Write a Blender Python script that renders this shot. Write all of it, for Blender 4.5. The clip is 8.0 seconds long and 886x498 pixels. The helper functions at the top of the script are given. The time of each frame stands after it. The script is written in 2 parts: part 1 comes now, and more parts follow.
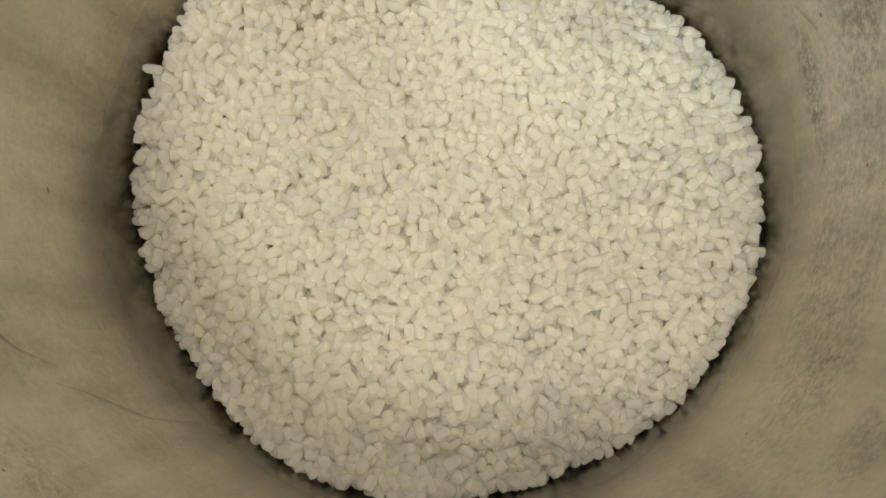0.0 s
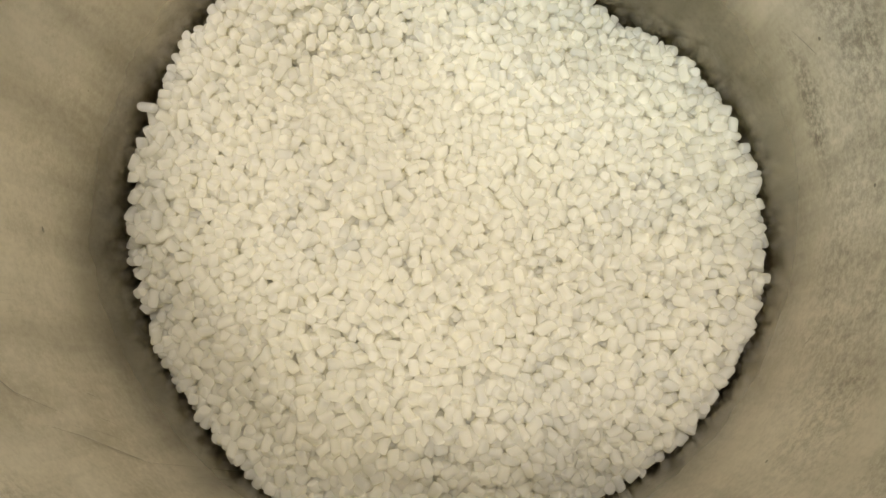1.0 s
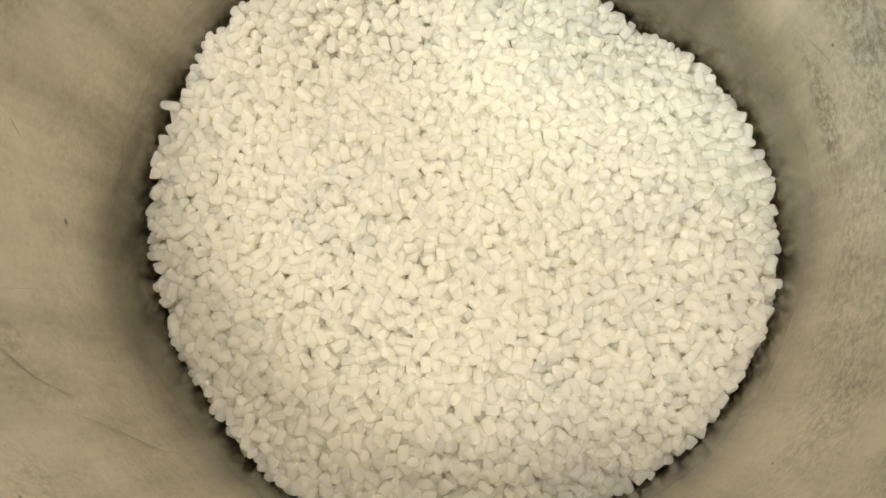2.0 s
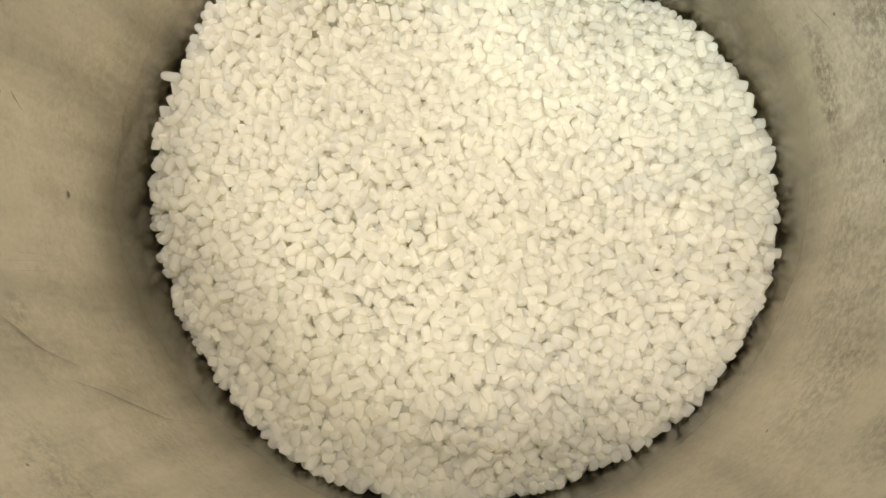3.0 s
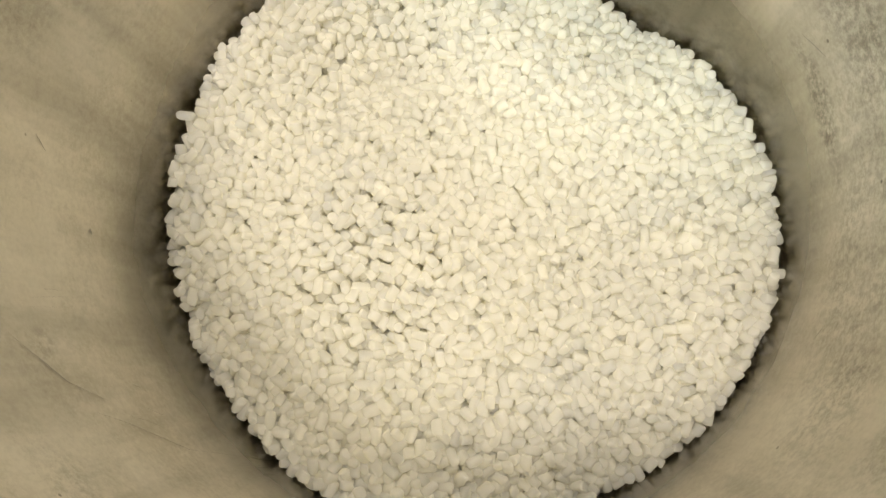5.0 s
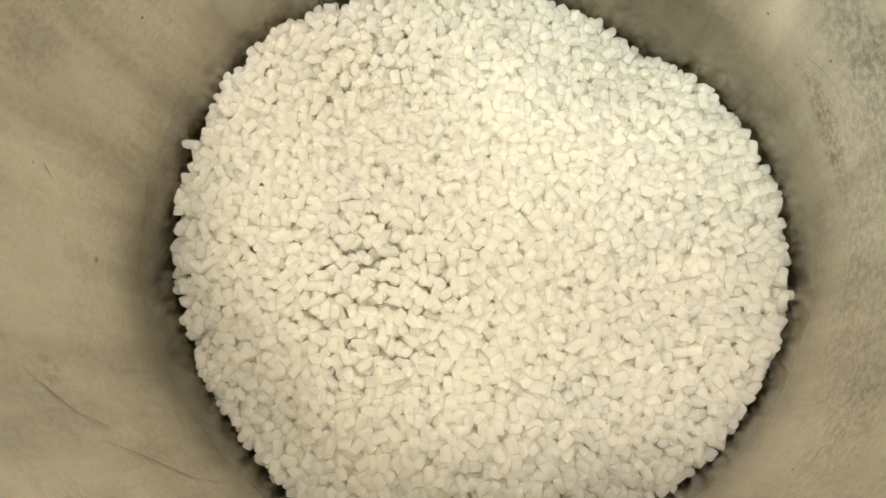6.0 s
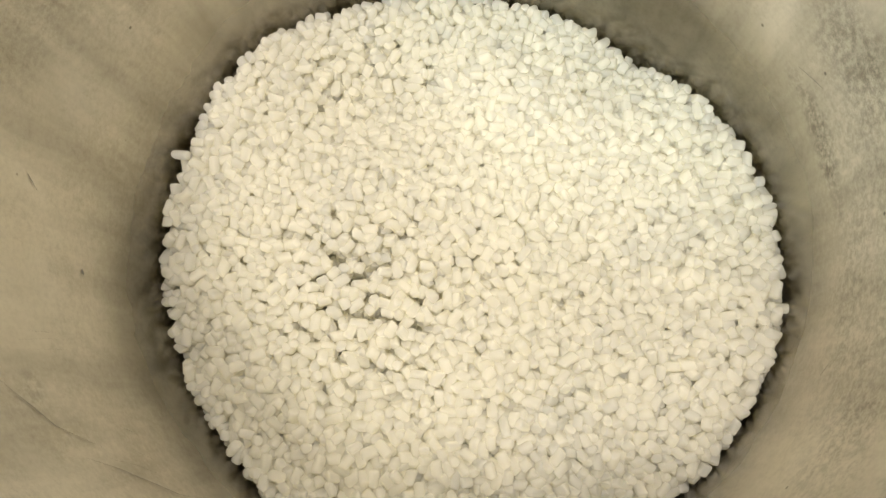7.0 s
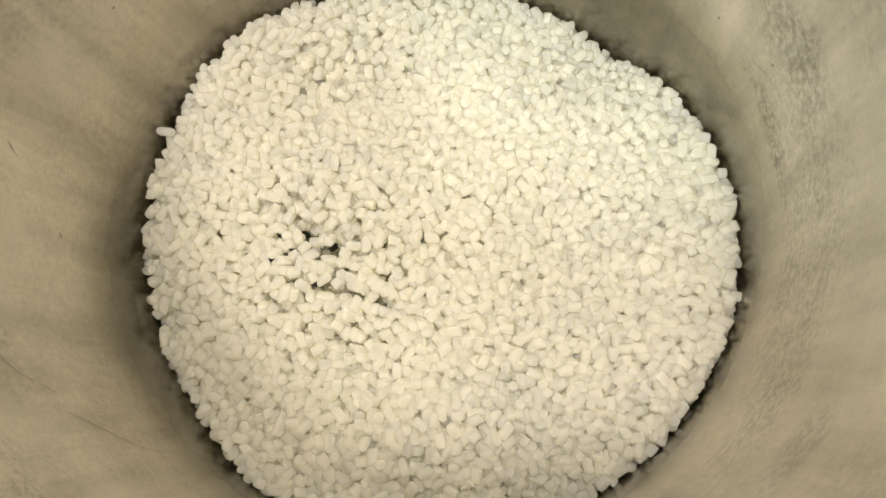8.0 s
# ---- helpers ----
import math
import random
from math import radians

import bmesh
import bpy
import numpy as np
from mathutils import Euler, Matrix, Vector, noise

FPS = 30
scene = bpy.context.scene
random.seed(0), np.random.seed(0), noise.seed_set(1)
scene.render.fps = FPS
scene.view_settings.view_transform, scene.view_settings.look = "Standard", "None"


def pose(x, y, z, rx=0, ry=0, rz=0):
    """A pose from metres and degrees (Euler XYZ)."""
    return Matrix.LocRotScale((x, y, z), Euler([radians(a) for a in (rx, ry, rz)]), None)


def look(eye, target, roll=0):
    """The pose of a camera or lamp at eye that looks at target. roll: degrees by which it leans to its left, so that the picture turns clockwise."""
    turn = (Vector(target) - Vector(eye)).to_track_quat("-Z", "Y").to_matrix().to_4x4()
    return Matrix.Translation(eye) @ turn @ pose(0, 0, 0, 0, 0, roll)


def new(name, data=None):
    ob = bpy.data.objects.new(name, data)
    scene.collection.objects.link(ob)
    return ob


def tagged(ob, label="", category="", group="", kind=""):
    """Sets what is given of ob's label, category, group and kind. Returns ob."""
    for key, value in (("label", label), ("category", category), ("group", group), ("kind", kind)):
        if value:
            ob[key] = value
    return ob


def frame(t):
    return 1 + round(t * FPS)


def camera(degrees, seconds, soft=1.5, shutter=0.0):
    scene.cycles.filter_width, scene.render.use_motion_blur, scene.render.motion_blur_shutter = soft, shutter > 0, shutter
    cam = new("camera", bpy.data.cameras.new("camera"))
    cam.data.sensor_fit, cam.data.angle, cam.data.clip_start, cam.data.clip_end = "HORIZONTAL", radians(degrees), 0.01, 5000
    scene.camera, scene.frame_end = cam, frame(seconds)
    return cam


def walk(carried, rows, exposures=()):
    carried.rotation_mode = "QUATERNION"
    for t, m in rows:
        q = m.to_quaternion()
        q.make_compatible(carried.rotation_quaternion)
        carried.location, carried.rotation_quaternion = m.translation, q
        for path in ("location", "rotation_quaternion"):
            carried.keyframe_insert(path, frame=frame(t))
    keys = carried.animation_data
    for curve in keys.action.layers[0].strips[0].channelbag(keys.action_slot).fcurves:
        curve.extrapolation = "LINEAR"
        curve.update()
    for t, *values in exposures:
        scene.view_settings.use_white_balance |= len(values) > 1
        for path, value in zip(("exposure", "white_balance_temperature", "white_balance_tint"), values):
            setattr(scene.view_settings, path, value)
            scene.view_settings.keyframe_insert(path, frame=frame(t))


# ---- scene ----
cam = camera(55.4, 8.0, soft=1.35)

# seconds, place in metres, turn in degrees
PATH = (
    (0.0, 0.0225, -0.0417, 0.2238, 6.67, 3.92, 11.20),
    (0.5, 0.0128, -0.0420, 0.2200, 7.93, 3.51, 10.60),
    (1.0, 0.0175, -0.0451, 0.2205, 9.60, 2.88, 9.72),
    (1.2, 0.0175, -0.0451, 0.2205, 10.71, 3.37, 9.81),
    (2.3, 0.0207, -0.0480, 0.2234, 9.52, 4.20, 11.24),
    (2.5, 0.0207, -0.0480, 0.2234, 8.79, 4.01, 11.21),
    (3.0, 0.0215, -0.0465, 0.2242, 8.02, 4.54, 10.92),
    (3.5, 0.0195, -0.0461, 0.2264, 8.37, 4.97, 10.42),
    (4.0, 0.0186, -0.0480, 0.2274, 9.12, 5.10, 10.28),
    (4.5, 0.0196, -0.0503, 0.2288, 9.62, 5.13, 10.15),
    (4.7, 0.0197, -0.0478, 0.2295, 9.50, 4.83, 9.98),
    (5.8, 0.0216, -0.0483, 0.2287, 12.09, 5.47, 8.99),
    (6.0, 0.0195, -0.0502, 0.2284, 12.17, 5.28, 9.05),
    (6.5, 0.0193, -0.0497, 0.2280, 12.45, 5.13, 9.08),
    (7.0, 0.0203, -0.0477, 0.2264, 12.53, 5.04, 9.11),
    (7.5, 0.0273, -0.0493, 0.2280, 12.70, 5.26, 9.42),
    (8.0, 0.0426, -0.0520, 0.2313, 13.00, 7.24, 11.59),
)
EXPOSURES = ((0, -0.56), (0.5, -0.46), (1.0, -0.27), (2.5, -0.07), (8.0, -0.06))
walk(cam, [(t, pose(*row)) for t, *row in PATH], EXPOSURES)

# ---- light: a closed room, two warm lamps high up, a cool one halfway ----
world = bpy.data.worlds.new("room_air")
scene.world = world
world.use_nodes = True
world.node_tree.nodes["Background"].inputs["Color"].default_value = (0.9, 0.86, 0.78, 1)
world.node_tree.nodes["Background"].inputs["Strength"].default_value = 0.05


def unseen_lamp(name, place, target, size, watts, colour):
    data = bpy.data.lights.new(name, "AREA")
    data.shape, data.size, data.energy, data.color = "DISK", size, watts, colour
    lamp = new(name, data)
    lamp.matrix_world = look(place, target)
    return lamp


# lamps out of view, added and tuned to set heap and wall brightness
unseen_lamp("warm_lamp", (-0.24, -0.68, 2.30), (0, 0, 0), 0.40, 40, (1.0, 0.942, 0.935))
unseen_lamp("warm_lamp_far", (0.34, 0.46, 2.30), (0, 0, 0), 0.42, 28, (1.0, 0.93, 0.895))
unseen_lamp("cool_lamp", (-0.40, -0.85, 1.22), (0, 0, 0), 0.34, 19, (0.78, 0.95, 1.0))

# ---- materials ----


def material(name, rough, metal=0.0):
    mat = bpy.data.materials.new(name)
    mat.use_nodes = True
    nodes, links = mat.node_tree.nodes, mat.node_tree.links
    shader = nodes["Principled BSDF"]
    shader.inputs["Roughness"].default_value = rough
    shader.inputs["Metallic"].default_value = metal
    return mat, nodes, links, shader


def noise_node(nodes, links, coords, scale, detail=4.0, rough=0.55):
    n = nodes.new("ShaderNodeTexNoise")
    n.inputs["Scale"].default_value = scale
    n.inputs["Detail"].default_value = detail
    n.inputs["Roughness"].default_value = rough
    links.new(coords, n.inputs["Vector"])
    return n


def ramp_node(nodes, links, fac, stops):
    r = nodes.new("ShaderNodeValToRGB")
    while len(r.color_ramp.elements) < len(stops):
        r.color_ramp.elements.new(0.5)
    for e, (p, c) in zip(r.color_ramp.elements, stops):
        e.position, e.color = p, (*c, 1)
    links.new(fac, r.inputs["Fac"])
    return r


def mix_node(nodes, links, mode, fac, a, b):
    m = nodes.new("ShaderNodeMix")
    m.data_type, m.blend_type = "RGBA", mode
    for value, socket in ((fac, m.inputs[0]), (a, m.inputs[6]), (b, m.inputs[7])):
        if isinstance(value, float):
            socket.default_value = value
        elif isinstance(value, tuple):
            socket.default_value = (*value, 1)
        else:
            links.new(value, socket)
    return m.outputs[2]


def bump_node(nodes, links, height, strength, distance, shader):
    b = nodes.new("ShaderNodeBump")
    b.inputs["Strength"].default_value = strength
    b.inputs["Distance"].default_value = distance
    links.new(height, b.inputs["Height"])
    links.new(b.outputs["Normal"], shader.inputs["Normal"])


def pellet_material(name, joined):
    """White plastic granulate: milky white to cream, each piece a little different."""
    mat, nodes, links, shader = material(name, 0.42)
    if joined:
        rand = nodes.new("ShaderNodeNewGeometry").outputs["Random Per Island"]
    else:
        rand = nodes.new("ShaderNodeObjectInfo").outputs["Random"]
    tint = ramp_node(nodes, links, rand, ((0.0, (0.90, 0.905, 0.91)), (0.2, (0.945, 0.945, 0.94)), (0.45, (0.98, 0.978, 0.965)), (1.0, (0.99, 0.988, 0.98))))
    coords = nodes.new("ShaderNodeTexCoord").outputs["Object"]
    cloud = noise_node(nodes, links, coords, 420.0, 3.0)
    soft = ramp_node(nodes, links, cloud.outputs["Fac"], ((0.3, (0.97, 0.97, 0.96)), (0.7, (1, 1, 1))))
    links.new(mix_node(nodes, links, "MULTIPLY", 1.0, tint.outputs["Color"], soft.outputs["Color"]), shader.inputs["Base Color"])
    # milky plastic lets light through
    through_light = nodes.new("ShaderNodeBsdfTranslucent")
    deep = mix_node(nodes, links, "MULTIPLY", 1.0, tint.outputs["Color"], (1.0, 0.99, 0.94))
    links.new(deep, through_light.inputs["Color"])
    blend = nodes.new("ShaderNodeMixShader")
    blend.inputs[0].default_value = MILKY
    links.new(shader.outputs[0], blend.inputs[1])
    links.new(through_light.outputs[0], blend.inputs[2])
    clear = nodes.new("ShaderNodeBsdfTransparent")
    clear.inputs["Color"].default_value = (1.0, 0.97, 0.79, 1)
    glow = nodes.new("ShaderNodeMixShader")
    glow.inputs[0].default_value = CLEAR
    links.new(blend.outputs[0], glow.inputs[1])
    links.new(clear.outputs[0], glow.inputs[2])
    links.new(glow.outputs[0], nodes["Material Output"].inputs["Surface"])
    fine = noise_node(nodes, links, coords, 1500.0, 2.0)
    bump_node(nodes, links, fine.outputs["Fac"], 0.15, 0.0002, shader)
    return mat


MILKY, CLEAR = 0.74, 0.20
PELLETS_JOINED = pellet_material("pellet_plastic_bed", True)
PELLETS_SINGLE = pellet_material("pellet_plastic", False)


def steel_material():
    """Dull, stained stainless steel with smears, grime patches and fine scratches."""
    mat, nodes, links, shader = material("stained_steel", 0.4, 1.0)
    coords = nodes.new("ShaderNodeTexCoord").outputs["Object"]
    # a dry dust film lies on the wall above an uneven old fill line
    tide = noise_node(nodes, links, coords, 14.0, 5.0, 0.65)
    level = nodes.new("ShaderNodeMath")
    level.operation = "MULTIPLY_ADD"
    links.new(tide.outputs["Fac"], level.inputs[0])
    level.inputs[1].default_value = 0.030
    # the old fill line lay aslant
    lean = nodes.new("ShaderNodeVectorMath")
    lean.operation = "DOT_PRODUCT"
    lean.inputs[1].default_value = (0.04, -0.045, 1.0)
    links.new(coords, lean.inputs[0])
    links.new(lean.outputs["Value"], level.inputs[2])
    film = nodes.new("ShaderNodeMapRange")
    film.interpolation_type = "SMOOTHSTEP"
    film.inputs["From Min"].default_value, film.inputs["From Max"].default_value = 0.024, 0.057
    links.new(level.outputs[0], film.inputs["Value"])
    dust = film.outputs["Result"]
    metal = nodes.new("ShaderNodeMapRange")
    metal.inputs["To Min"].default_value, metal.inputs["To Max"].default_value = 1.0, 0.45
    links.new(dust, metal.inputs["Value"])
    links.new(metal.outputs["Result"], shader.inputs["Metallic"])
    base = mix_node(nodes, links, "MIX", dust, (0.325, 0.30, 0.25), (0.555, 0.51, 0.41))
    large = noise_node(nodes, links, coords, 16.0, 5.0, 0.6)
    veil = ramp_node(nodes, links, large.outputs["Fac"], ((0.3, (0.83, 0.84, 0.84)), (0.5, (0.95, 0.945, 0.93)), (0.7, (1.0, 0.98, 0.95))))
    colour = mix_node(nodes, links, "MULTIPLY", 1.0, base, veil.outputs["Color"])
    # grime in patches with a fine grain
    patch = noise_node(nodes, links, coords, 28.0, 3.0)
    grain = noise_node(nodes, links, coords, 520.0, 6.0, 0.75)
    both = nodes.new("ShaderNodeMath")
    both.operation = "MULTIPLY"
    links.new(patch.outputs["Fac"], both.inputs[0])
    links.new(grain.outputs["Fac"], both.inputs[1])
    grime = ramp_node(nodes, links, both.outputs[0], ((0.22, (1, 1, 1)), (0.36, (0.60, 0.58, 0.54))))
    colour = mix_node(nodes, links, "MULTIPLY", 0.45, colour, grime.outputs["Color"])
    # a leathery fine mottle in the dust
    mottle = noise_node(nodes, links, coords, 850.0, 3.0, 0.6)
    leather = ramp_node(nodes, links, mottle.outputs["Fac"], ((0.36, (0.78, 0.77, 0.75)), (0.58, (1, 1, 1))))
    rough_skin = mix_node(nodes, links, "MULTIPLY", 0.32, colour, leather.outputs["Color"])
    colour = mix_node(nodes, links, "MIX", dust, colour, rough_skin)
    # stains with a shape of their own: degrees round the axis, height, reach along and up, in mm
    for angle, z, along, up, deep in ((18, 28.5, 28, 6, 0.85), (0, 44, 56, 26, 0.5), (27, 52, 20, 11, 0.6), (-26, 56, 24, 15, 0.42), (-122, 84, 22, 9, 0.4), (-30, 84, 12, 9, 0.5), (168, 76, 22, 12, 0.35), (-144, 68, 5, 6, 0.4)):
        spin = nodes.new("ShaderNodeMapping")
        spin.inputs["Rotation"].default_value = (0, 0, -radians(angle))
        spin.inputs["Location"].default_value = (-0.088, 0, -z / 1000)
        links.new(coords, spin.inputs["Vector"])
        size = nodes.new("ShaderNodeMapping")
        size.inputs["Scale"].default_value = (20, 1000 / along, 1000 / up)
        links.new(spin.outputs["Vector"], size.inputs["Vector"])
        ball = nodes.new("ShaderNodeVectorMath")
        ball.operation = "LENGTH"
        links.new(size.outputs["Vector"], ball.inputs[0])
        ragged = nodes.new("ShaderNodeMath")
        ragged.operation = "MULTIPLY_ADD"
        links.new(patch.outputs["Fac"], ragged.inputs[0])
        ragged.inputs[1].default_value = 1.6
        links.new(ball.outputs["Value"], ragged.inputs[2])
        mask = nodes.new("ShaderNodeMapRange")
        mask.inputs["From Min"].default_value, mask.inputs["From Max"].default_value = 1.75, 1.15
        links.new(ragged.outputs[0], mask.inputs["Value"])
        speck = ramp_node(nodes, links, grain.outputs["Fac"], ((0.40, (1, 1, 1)), (0.60, (0.36, 0.345, 0.32))))
        stained = mix_node(nodes, links, "MULTIPLY", deep, colour, speck.outputs["Color"])
        colour = mix_node(nodes, links, "MIX", mask.outputs["Result"], colour, stained)
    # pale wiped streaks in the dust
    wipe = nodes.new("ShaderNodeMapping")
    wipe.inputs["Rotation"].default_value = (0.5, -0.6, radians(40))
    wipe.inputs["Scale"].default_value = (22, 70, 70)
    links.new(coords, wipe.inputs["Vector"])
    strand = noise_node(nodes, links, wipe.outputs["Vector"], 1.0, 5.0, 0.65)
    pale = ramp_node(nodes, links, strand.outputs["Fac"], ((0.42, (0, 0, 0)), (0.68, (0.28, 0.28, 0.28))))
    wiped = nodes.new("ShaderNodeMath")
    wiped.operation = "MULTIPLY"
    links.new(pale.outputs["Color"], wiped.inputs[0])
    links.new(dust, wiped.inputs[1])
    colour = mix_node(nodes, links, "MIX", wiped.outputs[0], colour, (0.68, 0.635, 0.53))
    # smears that run slanting down the wall
    stretch = nodes.new("ShaderNodeMapping")
    stretch.inputs["Rotation"].default_value = (0.35, 0.25, 0)
    stretch.inputs["Scale"].default_value = (90, 90, 9)
    links.new(coords, stretch.inputs["Vector"])
    smear = noise_node(nodes, links, stretch.outputs["Vector"], 1.0, 4.0, 0.6)
    streak = ramp_node(nodes, links, smear.outputs["Fac"], ((0.34, (0.66, 0.65, 0.63)), (0.6, (1, 1, 1))))
    colour = mix_node(nodes, links, "MULTIPLY", 0.7, colour, streak.outputs["Color"])
    # scattered small pits
    pits = nodes.new("ShaderNodeTexVoronoi")
    pits.inputs["Scale"].default_value = 62.0
    links.new(coords, pits.inputs["Vector"])
    spot = ramp_node(nodes, links, pits.outputs["Distance"], ((0.022, (0.25, 0.24, 0.22)), (0.034, (1, 1, 1))))
    colour = mix_node(nodes, links, "MULTIPLY", 0.8, colour, spot.outputs["Color"])
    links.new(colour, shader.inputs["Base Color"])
    gloss = ramp_node(nodes, links, large.outputs["Fac"], ((0.3, (0.50, 0.50, 0.50)), (0.7, (0.36, 0.36, 0.36))))
    bare = mix_node(nodes, links, "MIX", dust, (0.24, 0.24, 0.24), gloss.outputs["Color"])
    links.new(bare, shader.inputs["Roughness"])
    bump_node(nodes, links, smear.outputs["Fac"], 0.25, 0.0004, shader)
    brushed = nodes.new("ShaderNodeTangent")
    brushed.direction_type, brushed.axis = "RADIAL", "Z"
    links.new(brushed.outputs["Tangent"], shader.inputs["Tangent"])
    shader.inputs["Anisotropic"].default_value = 0.7
    return mat


STEEL = steel_material()


def plain_material(name, colour, rough):
    mat, nodes, links, shader = material(name, rough)
    coords = nodes.new("ShaderNodeTexCoord").outputs["Object"]
    n = noise_node(nodes, links, coords, 3.0, 6.0)
    r = ramp_node(nodes, links, n.outputs["Fac"], ((0.3, tuple(c * 0.9 for c in colour)), (0.7, colour)))
    links.new(r.outputs["Color"], shader.inputs["Base Color"])
    return mat


WALL_PAINT = plain_material("wall_paint", (0.62, 0.58, 0.50), 0.8)
FLOOR_PAINT = plain_material("floor_concrete", (0.30, 0.29, 0.27), 0.8)
CEILING_PAINT = plain_material("ceiling_paint", (0.72, 0.70, 0.66), 0.9)
SCRATCH = plain_material("dark_scratch", (0.23, 0.212, 0.175), 0.6)


def part(name, bm, mat, parent=None, label=""):
    mesh = bpy.data.meshes.new(name)
    bm.to_mesh(mesh)
    bm.free()
    mesh.materials.append(mat)
    ob = new(name, mesh)
    ob.parent = parent
    return tagged(ob, label)


# ---- room ----
ROOM, FLOOR, TOP = 1.0, -0.112, 2.45


def slab(name, lo, hi, mat):
    bm = bmesh.new()
    bmesh.ops.create_cube(bm, size=1.0)
    for v in bm.verts:
        v.co = [lo[i] if v.co[i] < 0 else hi[i] for i in range(3)]
    return tagged(part(name, bm, mat), kind="structure")


slab("floor", (-ROOM, -ROOM, FLOOR - 0.1), (ROOM, ROOM, FLOOR), FLOOR_PAINT)
slab("ceiling", (-ROOM, -ROOM, TOP), (ROOM, ROOM, TOP + 0.1), CEILING_PAINT)
slab("wall_north", (-ROOM, ROOM, FLOOR), (ROOM, ROOM + 0.1, TOP), WALL_PAINT)
slab("wall_south", (-ROOM, -ROOM - 0.1, FLOOR), (ROOM, -ROOM, TOP), WALL_PAINT)
slab("wall_east", (ROOM, -ROOM - 0.1, FLOOR), (ROOM + 0.1, ROOM + 0.1, TOP), WALL_PAINT)
slab("wall_west", (-ROOM - 0.1, -ROOM - 0.1, FLOOR), (-ROOM, ROOM + 0.1, TOP), WALL_PAINT)

# ---- the steel hopper ----
RADIUS, TAPER, RIM, BASE = 0.0850, 0.0933, 0.165, -0.11


def bore(z):
    """The hopper's inner radius at a height."""
    return RADIUS + TAPER * z


def turned(name, profile, mat, parent, seg=160, close=True):
    """A body turned round the upright axis from (radius, z) points."""
    bm = bmesh.new()
    rings = [[bm.verts.new((r * math.cos(2 * math.pi * i / seg), r * math.sin(2 * math.pi * i / seg), z)) for i in range(seg)] for r, z in profile]
    pairs = list(zip(rings, rings[1:])) + ([(rings[-1], rings[0])] if close else [])
    for a, b in pairs:
        for i in range(seg):
            bm.faces.new((a[i], a[(i + 1) % seg], b[(i + 1) % seg], b[i]))
    bmesh.ops.recalc_face_normals(bm, faces=bm.faces)
    ob = part(name, bm, mat, parent)
    for p in ob.data.polygons:
        p.use_smooth = True
    return ob


def hopper():
    ob = new("steel_hopper")
    tagged(ob, "dull stained round stainless steel hopper, half full of white pellets", "hopper")
    inner = [(bore(BASE + (RIM - BASE) * i / 24), BASE + (RIM - BASE) * i / 24) for i in range(25)]
    outer = [(r + 0.0015, z) for r, z in reversed(inner)]
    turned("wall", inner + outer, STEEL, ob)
    rim = []
    for i in range(10):
        a = 2 * math.pi * i / 10
        rim.append((bore(RIM) + 0.0032 + 0.003 * math.cos(a), RIM + 0.003 * math.sin(a)))
    turned("rolled_rim", rim, STEEL, ob, 120)
    bm = bmesh.new()
    bmesh.ops.create_cone(bm, cap_ends=True, segments=96, radius1=bore(BASE) - 0.0005, radius2=bore(BASE) - 0.0005, depth=0.002)
    bmesh.ops.translate(bm, vec=(0, 0, BASE - 0.0008), verts=bm.verts)
    part("bottom", bm, STEEL, ob)
    return ob


HOPPER = hopper()


def scratch(line, width):
    """A dark scoring line on the inner wall: (degrees round the axis, height in mm) points."""
    bm = bmesh.new()
    path = []
    for (a0, z0), (a1, z1) in zip(line, line[1:]):
        for i in range(8):
            s = i / 8
            path.append((a0 + (a1 - a0) * s, z0 + (z1 - z0) * s))
    path.append(line[-1])
    rows = []
    for i, (a, z) in enumerate(path):
        fade = math.sin(math.pi * (0.03 + 0.94 * i / (len(path) - 1))) ** 0.6
        w = 1.2 * width * fade * (0.7 + 0.6 * noise.noise((a * 0.7, z * 0.5, 3)))
        z = z / 1000
        r, t = bore(z) - 0.00025, math.radians(a)
        up = 0.5 * max(w, 0.00005)
        rows.append([bm.verts.new((r * math.cos(t), r * math.sin(t), z + k * up)) for k in (-1, 1)])
    for a, b in zip(rows, rows[1:]):
        bm.faces.new((a[0], b[0], b[1], a[1]))
    part("scratch", bm, SCRATCH, HOPPER, "thin dark scoring line in the steel")


scratch(((-145, 77), (-141.5, 70.5), (-138.8, 66.3), (-135.2, 55.0)), 0.00055)
scratch(((-134.0, 62.4), (-131.6, 53.4), (-128.3, 45.0), (-125.4, 38.4), (-121.8, 20.0)), 0.00060)
scratch(((-133.3, 54.2), (-131.8, 47.0), (-129.8, 41.0)), 0.00035)
scratch(((-134.2, 44.6), (-132.0, 38.0)), 0.00030)
scratch(((-173.6, 63.2), (-171.8, 59.2)), 0.00070)
scratch(((-150.6, 68.0), (-151.4, 55.0)), 0.00030)
scratch(((-149.2, 70.0), (-150.0, 52.0)), 0.00025)
scratch(((33.0, 33.2), (30.0, 35.6), (27.4, 37.8)), 0.00040)
scratch(((-162.9, 42.3), (-162.0, 41.8)), 0.0010)
scratch(((-124.6, 33.0), (-121.0, 17.0)), 0.00028)
scratch(((-121.7, 17.5), (-119.8, 10.0), (-118.5, 4.5)), 0.00040)
scratch(((-121.0, 36.0), (-118.2, 22.0), (-115.7, 11.0)), 0.00035)
scratch(((-120.4, 25.5), (-117.9, 12.5)), 0.00045)
scratch(((-137.8, 43.0), (-137.0, 40.4)), 0.00050)
scratch(((-152.0, 64.0), (-152.2, 57.0)), 0.00045)
scratch(((-14.0, 33.0), (-16.0, 30.5)), 0.00045)


# ---- the pellets ----
MM = 0.001
rng = np.random.default_rng(7)


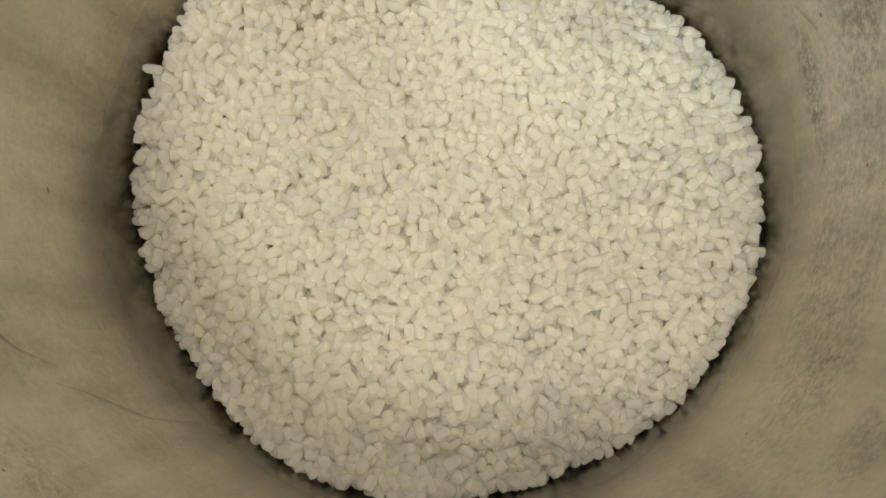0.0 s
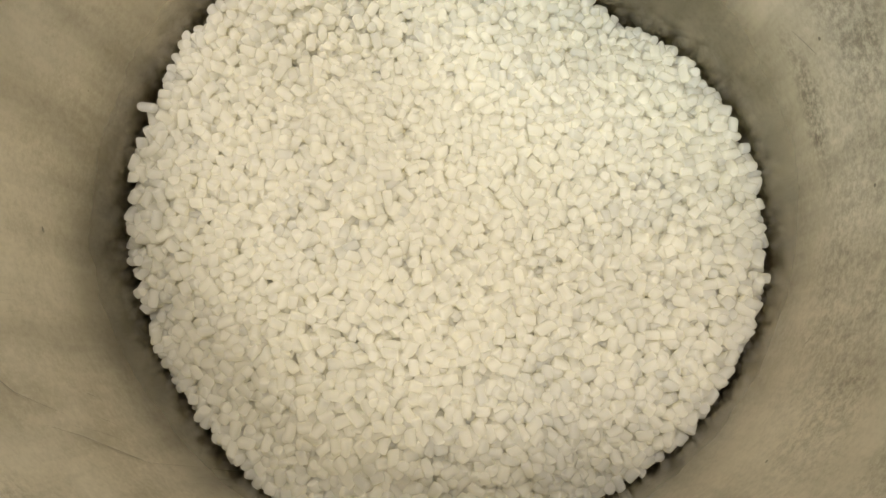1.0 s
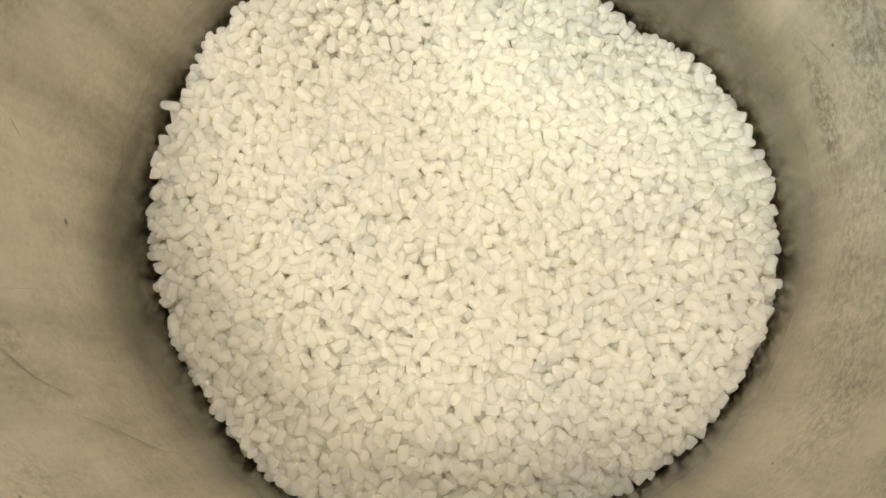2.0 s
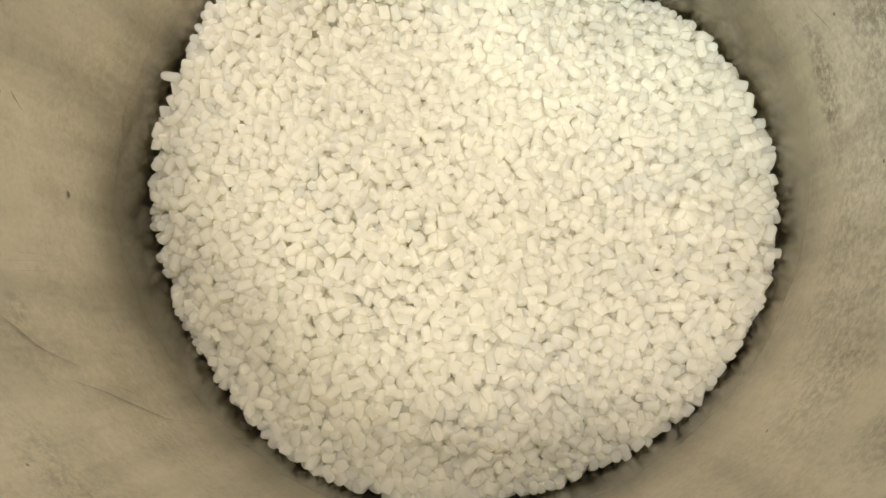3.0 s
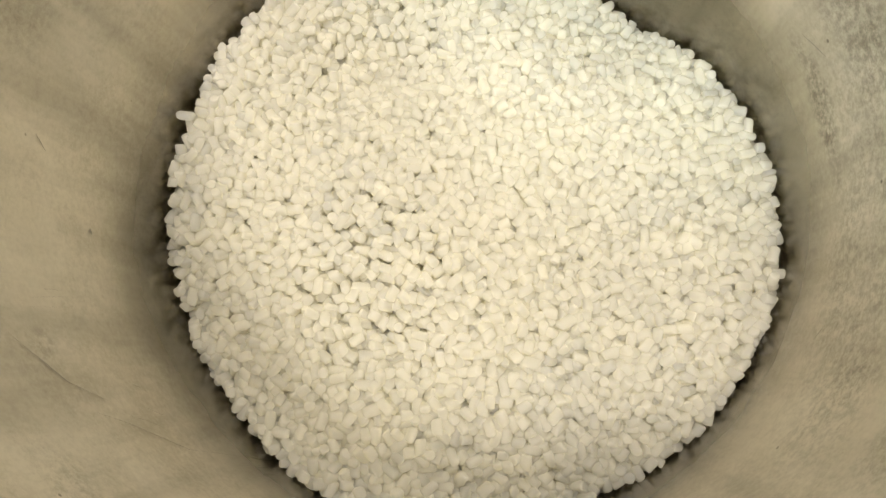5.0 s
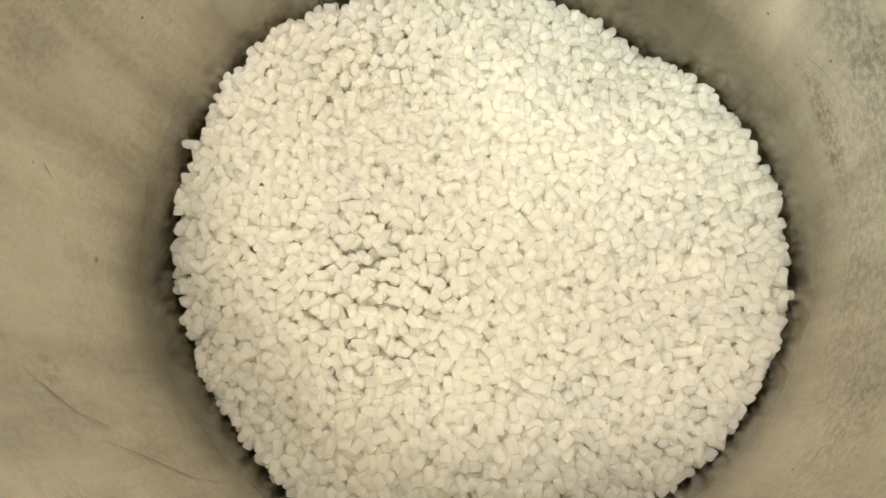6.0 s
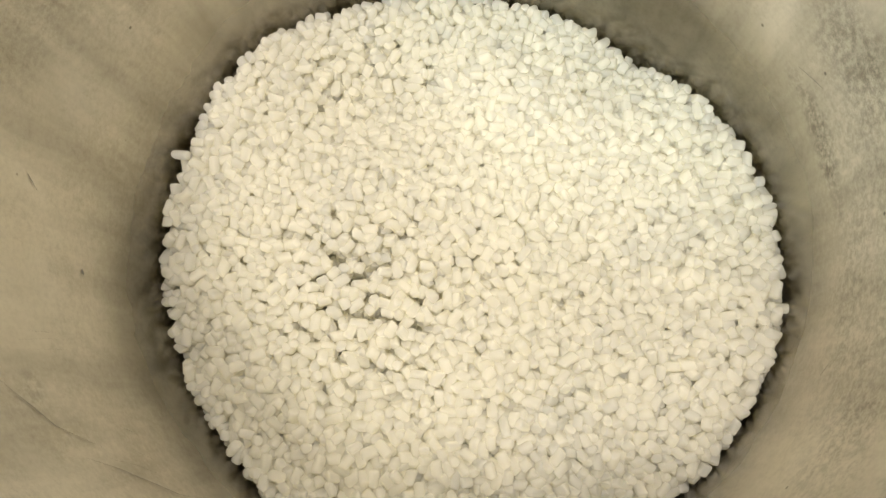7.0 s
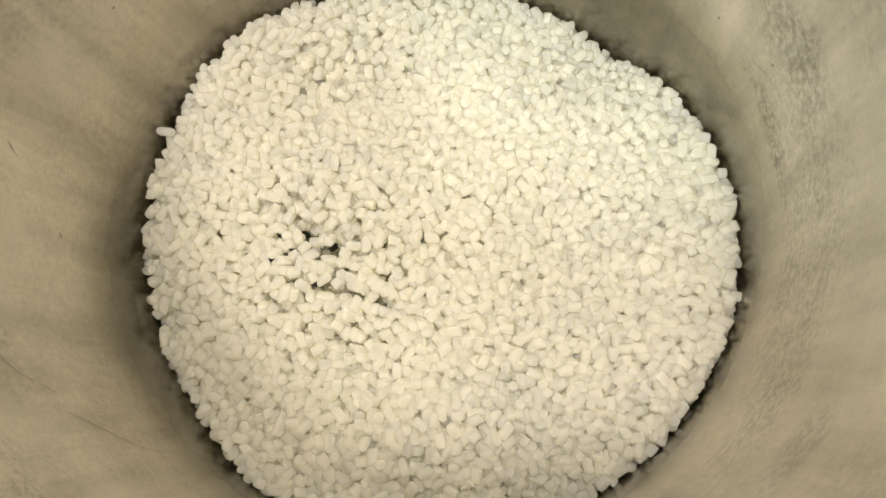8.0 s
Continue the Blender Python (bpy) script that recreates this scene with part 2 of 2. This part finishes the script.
RING = (0, 30, 48, 60, 75, 90, 120, 145, 165, 180, 195, 210, 225, 240, 255, 268, 282, 303, 312, 323, 340, 360)
REST = (2, -7, -13, -23, -17, -14, -2, 11, 9, 9, 8.5, 5, 3, 7, 11, 9, 3, -3, -2, 1, 3, 2)


def height(x, y):
    """The top of the heap, in mm, over a place in mm: a tilted dome that meets the wall at uneven heights."""
    r, a = np.hypot(x, y), np.degrees(np.arctan2(y, x)) % 360
    plane = -0.056 * x - 0.227 * y
    shore = np.interp(a, RING, REST)
    w = np.clip((r - 50) / 33, 0, 1)
    w = w * w * (3 - 2 * w)
    h = plane * (1 - w) + shore * w
    h = h + 5.0 * np.exp(-((x - 14 + 0.15 * y) / 13) ** 2 - (y / 55) ** 2) + 5.0 * np.exp(-((x + 30) / 25) ** 2 - ((y - 10) / 16) ** 2)
    h = h - 4.5 * np.exp(-((x + 26) / 18) ** 2 - ((y - 40) / 18) ** 2) - 4.5 * np.exp(-((x + 16) / 18) ** 2 - ((y + 36) / 14) ** 2) - 3.0 * np.exp(-((x - 48) / 14) ** 2 - ((y - 12) / 20) ** 2)
    moat = np.clip((r - 79.5) / 6, 0, 1)
    return h - 0.7 * moat * moat + 0.8 * np.sin(x / 8.0 + 1.3) * np.sin(y / 7.0 + 0.4)


def settle():
    """Pellets poured in five layers, pushed apart and settled on one another: centres, axes, lengths, thicknesses in mm."""
    layers, step = 5, 2.98
    centres = []
    for k in range(layers):
        gx, gy = np.meshgrid(np.arange(-96, 96, step), np.arange(-96, 96, step * 0.866))
        gx = gx + step / 2 * (np.arange(gx.shape[0]) % 2)[:, None]
        x = gx.ravel() + rng.uniform(0, step) + rng.normal(0, 0.9, gx.size)
        y = gy.ravel() + rng.uniform(0, step) + rng.normal(0, 0.9, gx.size)
        z = height(x, y) - 1.6 - 2.22 * k + rng.normal(0, 0.8, x.size)
        keep = np.hypot(x, y) < 1000 * bore(z * MM) - 1.3
        centres.append(np.stack([x, y, z], 1)[keep])
    c = np.concatenate(centres)
    n = len(c)
    axis = rng.normal(size=(n, 3)) * (1, 1, 0.6)
    axis /= np.linalg.norm(axis, axis=1, keepdims=True)
    thick = rng.normal(2.85, 0.15, n).clip(2.5, 3.3)
    length = rng.normal(3.7, 0.6, n).clip(2.5, 5.2)
    arm = np.maximum(length - thick, 0.1) / 2 + 0.12
    radius = thick / 2 * 0.82
    bearing = np.arctan2(c[:, 1], c[:, 0])
    ragged = np.sin(11 * bearing + 0.6) + np.sin(17 * bearing + 2.1) + np.sin(29 * bearing)
    slack = rng.exponential(0.35, n).clip(0, 2.5) + 0.32 * np.clip(ragged - 0.3, 0, 2)
    # two bites out of the edge
    slack = slack + 1.7 * np.exp(-((np.degrees(bearing) - 170) / 4) ** 2) + 2.2 * np.exp(-((np.degrees(bearing) - 126) / 2.5) ** 2)
    ball_r = np.concatenate([radius, radius])
    owner = np.concatenate([np.arange(n), np.arange(n)])
    side = np.concatenate([np.ones(n), -np.ones(n)])
    cell = 3.6
    for it in range(70):
        balls = c[owner] + axis[owner] * (arm[owner] * side)[:, None]
        if it % 7 == 0:
            near = pairs_near(balls, owner, cell)
        a, b = near
        gap = balls[a] - balls[b]
        dist = np.linalg.norm(gap, axis=1) + 1e-9
        deep = ball_r[a] + ball_r[b] - dist
        hit = deep > 0
        a_, b_ = a[hit], b[hit]
        push = gap[hit] / dist[hit, None] * (0.5 * deep[hit, None])
        move = np.zeros((2 * n, 3))
        count = np.zeros(2 * n)
        for k in range(3):
            move[:, k] += np.bincount(a_, push[:, k], 2 * n) - np.bincount(b_, push[:, k], 2 * n)
        count += np.bincount(a_, minlength=2 * n) + np.bincount(b_, minlength=2 * n)
        move /= np.maximum(count, 1)[:, None] ** 0.6
        lift, drop = move[:n], move[n:]
        c = c + 0.5 * (lift + drop)
        axis = axis + 0.35 * (lift - drop) / arm[:, None]
        axis /= np.linalg.norm(axis, axis=1, keepdims=True)
        c[:, 2] -= 0.03 if it < 50 else 0.0
        c[:, 2] = np.maximum(c[:, 2], height(c[:, 0], c[:, 1]) - 1.6 - 2.22 * layers)
        rad = np.hypot(c[:, 0], c[:, 1])
        reach = radius + arm * np.hypot(axis[:, 0], axis[:, 1]) * 0.8
        limit = 1000 * bore(c[:, 2] * MM) - reach - 0.1 - slack
        scale = np.minimum(1, limit / np.maximum(rad, 1e-6))
        c[:, :2] *= scale[:, None]
    # one pellet that sticks out over the rim of the heap
    c = np.vstack([c, [-82.0, 12.7, 10.6]])
    axis = np.vstack([axis, [0.99, -0.03, 0.10]])
    return c, axis, np.append(length, 4.6), np.append(thick, 2.8)


def pairs_near(p, owner, cell):
    """Index pairs of balls that may touch."""
    key = np.floor(p / cell).astype(np.int64) + 200
    flat = (key[:, 0] * 512 + key[:, 1]) * 512 + key[:, 2]
    order = np.argsort(flat, kind="stable")
    flat_sorted = flat[order]
    first, second = [], []
    for dx in (-1, 0, 1):
        for dy in (-1, 0, 1):
            for dz in (-1, 0, 1):
                want = flat + (dx * 512 + dy) * 512 + dz
                lo = np.searchsorted(flat_sorted, want, "left")
                hi = np.searchsorted(flat_sorted, want, "right")
                k = 0
                while True:
                    has = lo + k < hi
                    if not has.any():
                        break
                    i = np.nonzero(has)[0]
                    j = order[lo[i] + k]
                    ok = (i < j) & (owner[i] != owner[j])
                    first.append(i[ok])
                    second.append(j[ok])
                    k += 1
    a, b = np.concatenate(first), np.concatenate(second)
    close = ((p[a] - p[b]) ** 2).sum(1) < 4.2 ** 2
    return a[close], b[close]


SEG = 10
RINGS = ((-0.5, 0.62), (-0.46, 0.86), (-0.36, 1.0), (0.36, 1.0), (0.46, 0.86), (0.5, 0.62))
FACES = [[r * SEG + i, r * SEG + (i + 1) % SEG, (r + 1) * SEG + (i + 1) % SEG, (r + 1) * SEG + i] for r in range(5) for i in range(SEG)]
ENDS = [list(range(SEG))[::-1], list(range(5 * SEG, 6 * SEG))]


def pellet_shape(k):
    """One cut pellet of unit length and unit thickness along z: slightly oval, skewed and with uneven cut ends."""
    g = np.random.default_rng(100 + k)
    oval, skew, bend = 1 + g.uniform(-0.10, 0.10), g.normal(0, 0.07, 2), g.normal(0, 0.05)
    tilt_a, tilt_b = g.normal(0, 0.10, 2), g.normal(0, 0.10, 2)
    pts = []
    for u, r in RINGS:
        for i in range(SEG):
            a = 2 * math.pi * i / SEG
            x, y = 0.5 * r * oval * math.cos(a), 0.5 * r / oval * math.sin(a)
            wob = 1 + 0.04 * math.sin(3 * a + k) + g.normal(0, 0.012)
            x, y = x * wob, y * wob
            tilt = tilt_a if u < 0 else tilt_b
            z = u + (tilt[0] * x + tilt[1] * y) * abs(u) * 2
            pts.append((x + skew[0] * u + bend * (u * u - 0.1), y + skew[1] * u, z))
    return np.array(pts)


SHAPES = [pellet_shape(k) for k in range(14)]


def frames_of(axis, spin):
    """Turn matrices that carry z to each axis, with a spin round it."""
    ref = np.where(np.abs(axis[:, 2:3]) < 0.9, np.array([[0, 0, 1.0]]), np.array([[1.0, 0, 0]]))
    u = np.cross(ref, axis)
    u /= np.linalg.norm(u, axis=1, keepdims=True)
    v = np.cross(axis, u)
    cs, sn = np.cos(spin)[:, None], np.sin(spin)[:, None]
    return np.stack([u * cs + v * sn, -u * sn + v * cs, axis], 2)


def joined_mesh(name, points, mat):
    """One mesh of many pellets: points is (pellets, ring points, 3) in metres."""
    n, m = points.shape[:2]
    quads = (np.array(FACES)[None] + (np.arange(n) * m)[:, None, None]).reshape(-1)
    ends = (np.array(ENDS)[None] + (np.arange(n) * m)[:, None, None]).reshape(-1)
    mesh = bpy.data.meshes.new(name)
    mesh.vertices.add(n * m)
    mesh.vertices.foreach_set("co", points.astype(np.float32).ravel())
    loops = np.concatenate([quads, ends]).astype(np.int32)
    mesh.loops.add(len(loops))
    mesh.loops.foreach_set("vertex_index", loops)
    nq, ne = n * len(FACES), n * 2
    starts = np.concatenate([np.arange(nq) * 4, nq * 4 + np.arange(ne) * SEG]).astype(np.int32)
    mesh.polygons.add(nq + ne)
    mesh.polygons.foreach_set("loop_start", starts)
    mesh.polygons.foreach_set("use_smooth", np.ones(nq + ne, dtype=bool))
    mesh.update(calc_edges=True)
    mesh.validate()
    mesh.materials.append(mat)
    return mesh


# the creeping sheet: how far its fastest pellets have slid, in mm, first as a slow stretch and then as a tear
TIMES = (0.0, 1.0, 2.5, 3.5, 4.5, 5.2, 6.0, 6.5, 7.0, 7.5, 8.0)
CREEP = (0.0, 1.0, 2.9, 4.1, 5.9, 6.9, 7.8, 8.0, 8.1, 8.2, 8.2)
SINK = (0.0, 0.0, 0.0, 0.1, 0.5, 1.1, 2.4, 4.6, 8.0, 12.0, 16.0)
TEAR = (0.0, 0.0, 0.0, 0.0, 0.0, 0.3, 0.8, 2.2, 3.9, 5.5, 7.2)


def smooth(v):
    v = np.clip(v, 0, 1)
    return v * v * (3 - 2 * v)


def creep(x, y):
    """Share of the slow slide, across and along, of a surface place in mm."""
    gx = np.exp(-((x + 33) / np.where(x < -33, 22.0, 36.0)) ** 2)
    up = np.exp(-(np.maximum(y + 17, 0) / 31) ** 2)
    low = 0.2 * np.exp(-(np.minimum(y + 45, 0) / 22) ** 2)
    s = smooth((y + 45) / 27)
    g = gx * up * (low + (1 - low) * s)
    return 0.10 * g + 0.16 * np.exp(-((x - 10) / 22) ** 2 - ((y + 2) / 24) ** 2), g


def tear(x, y, uneven):
    """Share of the later tear, across and along."""
    gx = np.exp(-((x + 38) / np.where(x < -38, 15.0, 40.0)) ** 2)
    up = np.exp(-(np.maximum(y - 4, 0) / 25) ** 2)
    edge = -14 + 2.0 * np.sin(x / 4.0) + uneven
    g = gx * up * smooth((y - edge) / 13)
    return 0.30 * np.exp(-((x - 8) / 15) ** 2 - ((y - 2) / 20) ** 2), g


def pellet_pile():
    pile = tagged(new("pellet_pile"), "heap of milky white short cylindrical plastic pellets filling the hopper", "plastic pellets")
    c, axis, length, thick = settle()
    n = len(c)
    depth = height(c[:, 0], c[:, 1]) - c[:, 2]
    depth = depth - np.percentile(depth, 8)
    c[:, 2] += np.percentile(height(c[:, 0], c[:, 1]) - c[:, 2], 12) - 1.3
    # a loose hollow under the place where the sheet tears: grains there drop away later on
    hollow = np.exp(-((c[:, 0] + 26) / 29) ** 2 - ((c[:, 1] + 19 + 0.15 * (c[:, 0] + 26)) / 13) ** 2)
    keep = ~((depth > 6.8) & (hollow > 0.40))
    c, axis, length, thick, depth, hollow = c[keep], axis[keep], length[keep], thick[keep], depth[keep], hollow[keep]
    n = len(c)
    drop = np.where((depth > 1.7) & (depth <= 6.8) & (hollow > 0.48) & (rng.random(n) < 0.78), rng.uniform(0.6, 1.2, n), 0.0)
    spin = rng.uniform(0, 2 * math.pi, n)
    turn = frames_of(axis, spin)
    kind = rng.integers(0, len(SHAPES), n)
    local = np.array(SHAPES)[kind] * np.stack([thick, thick, length], 1)[:, None, :]
    placed = (np.einsum("nij,npj->npi", turn, local) + c[:, None, :]) * MM
    gx, gy = creep(c[:, 0], c[:, 1])
    hold = np.clip(1.15 - depth / 4.6, 0.0, 1) ** 1.3
    gx, gy = gx * hold, gy * hold * rng.uniform(0.86, 1.1, n)
    tx, ty = tear(c[:, 0] + CREEP[-1] * gx, c[:, 1] + CREEP[-1] * gy, rng.normal(0, 2.6, n))
    tx, ty = tx * hold, ty * hold
    total = np.hypot(CREEP[-1] * gx + TEAR[-1] * tx, CREEP[-1] * gy + TEAR[-1] * ty)
    moving = (total > 0.35) | (drop > 0)
    top = np.nonzero(moving & (depth < 3.4))[0]
    falling = np.nonzero(drop > 0)[0][:290]
    drop[np.setdiff1d(np.nonzero(drop > 0)[0], falling)] = 0
    top = np.setdiff1d(top, falling)
    single = np.concatenate([falling, top[np.argsort(-total[top])][:SINGLES]])
    alone = np.zeros(n, dtype=bool)
    alone[single] = True
    still = ~moving
    tagged(new("pellet_bed", joined_mesh("pellet_bed", placed[still], PELLETS_JOINED)), "resting bulk of the white pellets", kind="stuff").parent = pile

    def where(i, s, t, f):
        x, y = c[i, 0] + gx[i] * s + tx[i] * t, c[i, 1] + gy[i] * s + ty[i] * t
        z = c[i, 2] + height(x, y) - height(c[i, 0], c[i, 1])
        return np.array([x, y, z + 0.06 * (s * gy[i] + t * ty[i]) - f * drop[i]])

    meshes = {}
    tumble = rng.normal(size=(n, 3))
    movers = []
    for i in single:
        key = (kind[i] % 6, round(length[i] * 4) / 4)
        if key not in meshes:
            pts = SHAPES[key[0]] * np.array([2.85, 2.85, key[1]]) * MM
            meshes[key] = joined_mesh("pellet", pts[None], PELLETS_SINGLE)
        ob = new("pellet", meshes[key])
        ob.parent = pile
        first = Matrix(turn[i].tolist()).to_4x4()
        about = Vector(tumble[i]).normalized()
        rows = []
        for t, s, u, f in zip(TIMES, CREEP, TEAR, SINK):
            swing = Matrix.Rotation(radians(3.5) * (s * gy[i] + 1.5 * u * ty[i]), 4, about)
            rows.append((t, Matrix.Translation(where(i, s, u, f) * MM) @ swing @ first))
        movers.append((ob, rows))
    # the slower pellets round and beneath them go in small clumps
    rest = np.nonzero(moving & ~alone)[0]
    clump = {}
    for i in rest:
        clump.setdefault((int(c[i, 0] // 5.5), int(c[i, 1] // 5.5), int(depth[i] // 2.8)), []).append(i)
    for ids in clump.values():
        mid = c[ids].mean(0)
        mesh = joined_mesh("pellet_clump", placed[ids] - mid * MM, PELLETS_JOINED)
        ob = tagged(new("pellet_clump", mesh), kind="stuff")
        ob.parent = pile
        rows = []
        for t, s, u, f in zip(TIMES, CREEP, TEAR, SINK):
            go = np.mean([where(i, s, u, f) - c[i] for i in ids], axis=0)
            rows.append((t, Matrix.Translation((mid + go) * MM)))
        movers.append((ob, rows))
    # the unseen bulk that carries them
    bm = bmesh.new()
    seg, rings = 72, 24
    grid = []
    for k in range(1, rings + 1):
        ring = []
        for i in range(seg):
            a = 2 * math.pi * i / seg
            r = 83.0 * k / rings
            x, y = r * math.cos(a), r * math.sin(a)
            z = float(height(x, y)) - 13.0 - 40 * math.exp(-((x + 26) / 29) ** 2 - ((y + 17) / 17) ** 2)
            q = (1000 * bore(z * MM) - 1.0) / 83.0
            ring.append(bm.verts.new((x * q * MM, y * q * MM, z * MM)))
        grid.append(ring)
    foot = [bm.verts.new(((bore(BASE) - 0.001) * math.cos(2 * math.pi * i / seg), (bore(BASE) - 0.001) * math.sin(2 * math.pi * i / seg), BASE + 0.0004)) for i in range(seg)]
    for a, b in zip(grid, grid[1:] + [foot]):
        for i in range(seg):
            bm.faces.new((a[i], b[i], b[(i + 1) % seg], a[(i + 1) % seg]))
    bm.faces.new(grid[0])
    bm.faces.new(foot[::-1])
    part("core", bm, PELLETS_SINGLE, pile, "packed pellets under the surface")
    return movers


SINGLES = 190
MOVERS = pellet_pile()


def motions():
    """The sheet of pellets slides and tears open."""
    for ob, rows in MOVERS:
        walk(ob, rows)


motions()
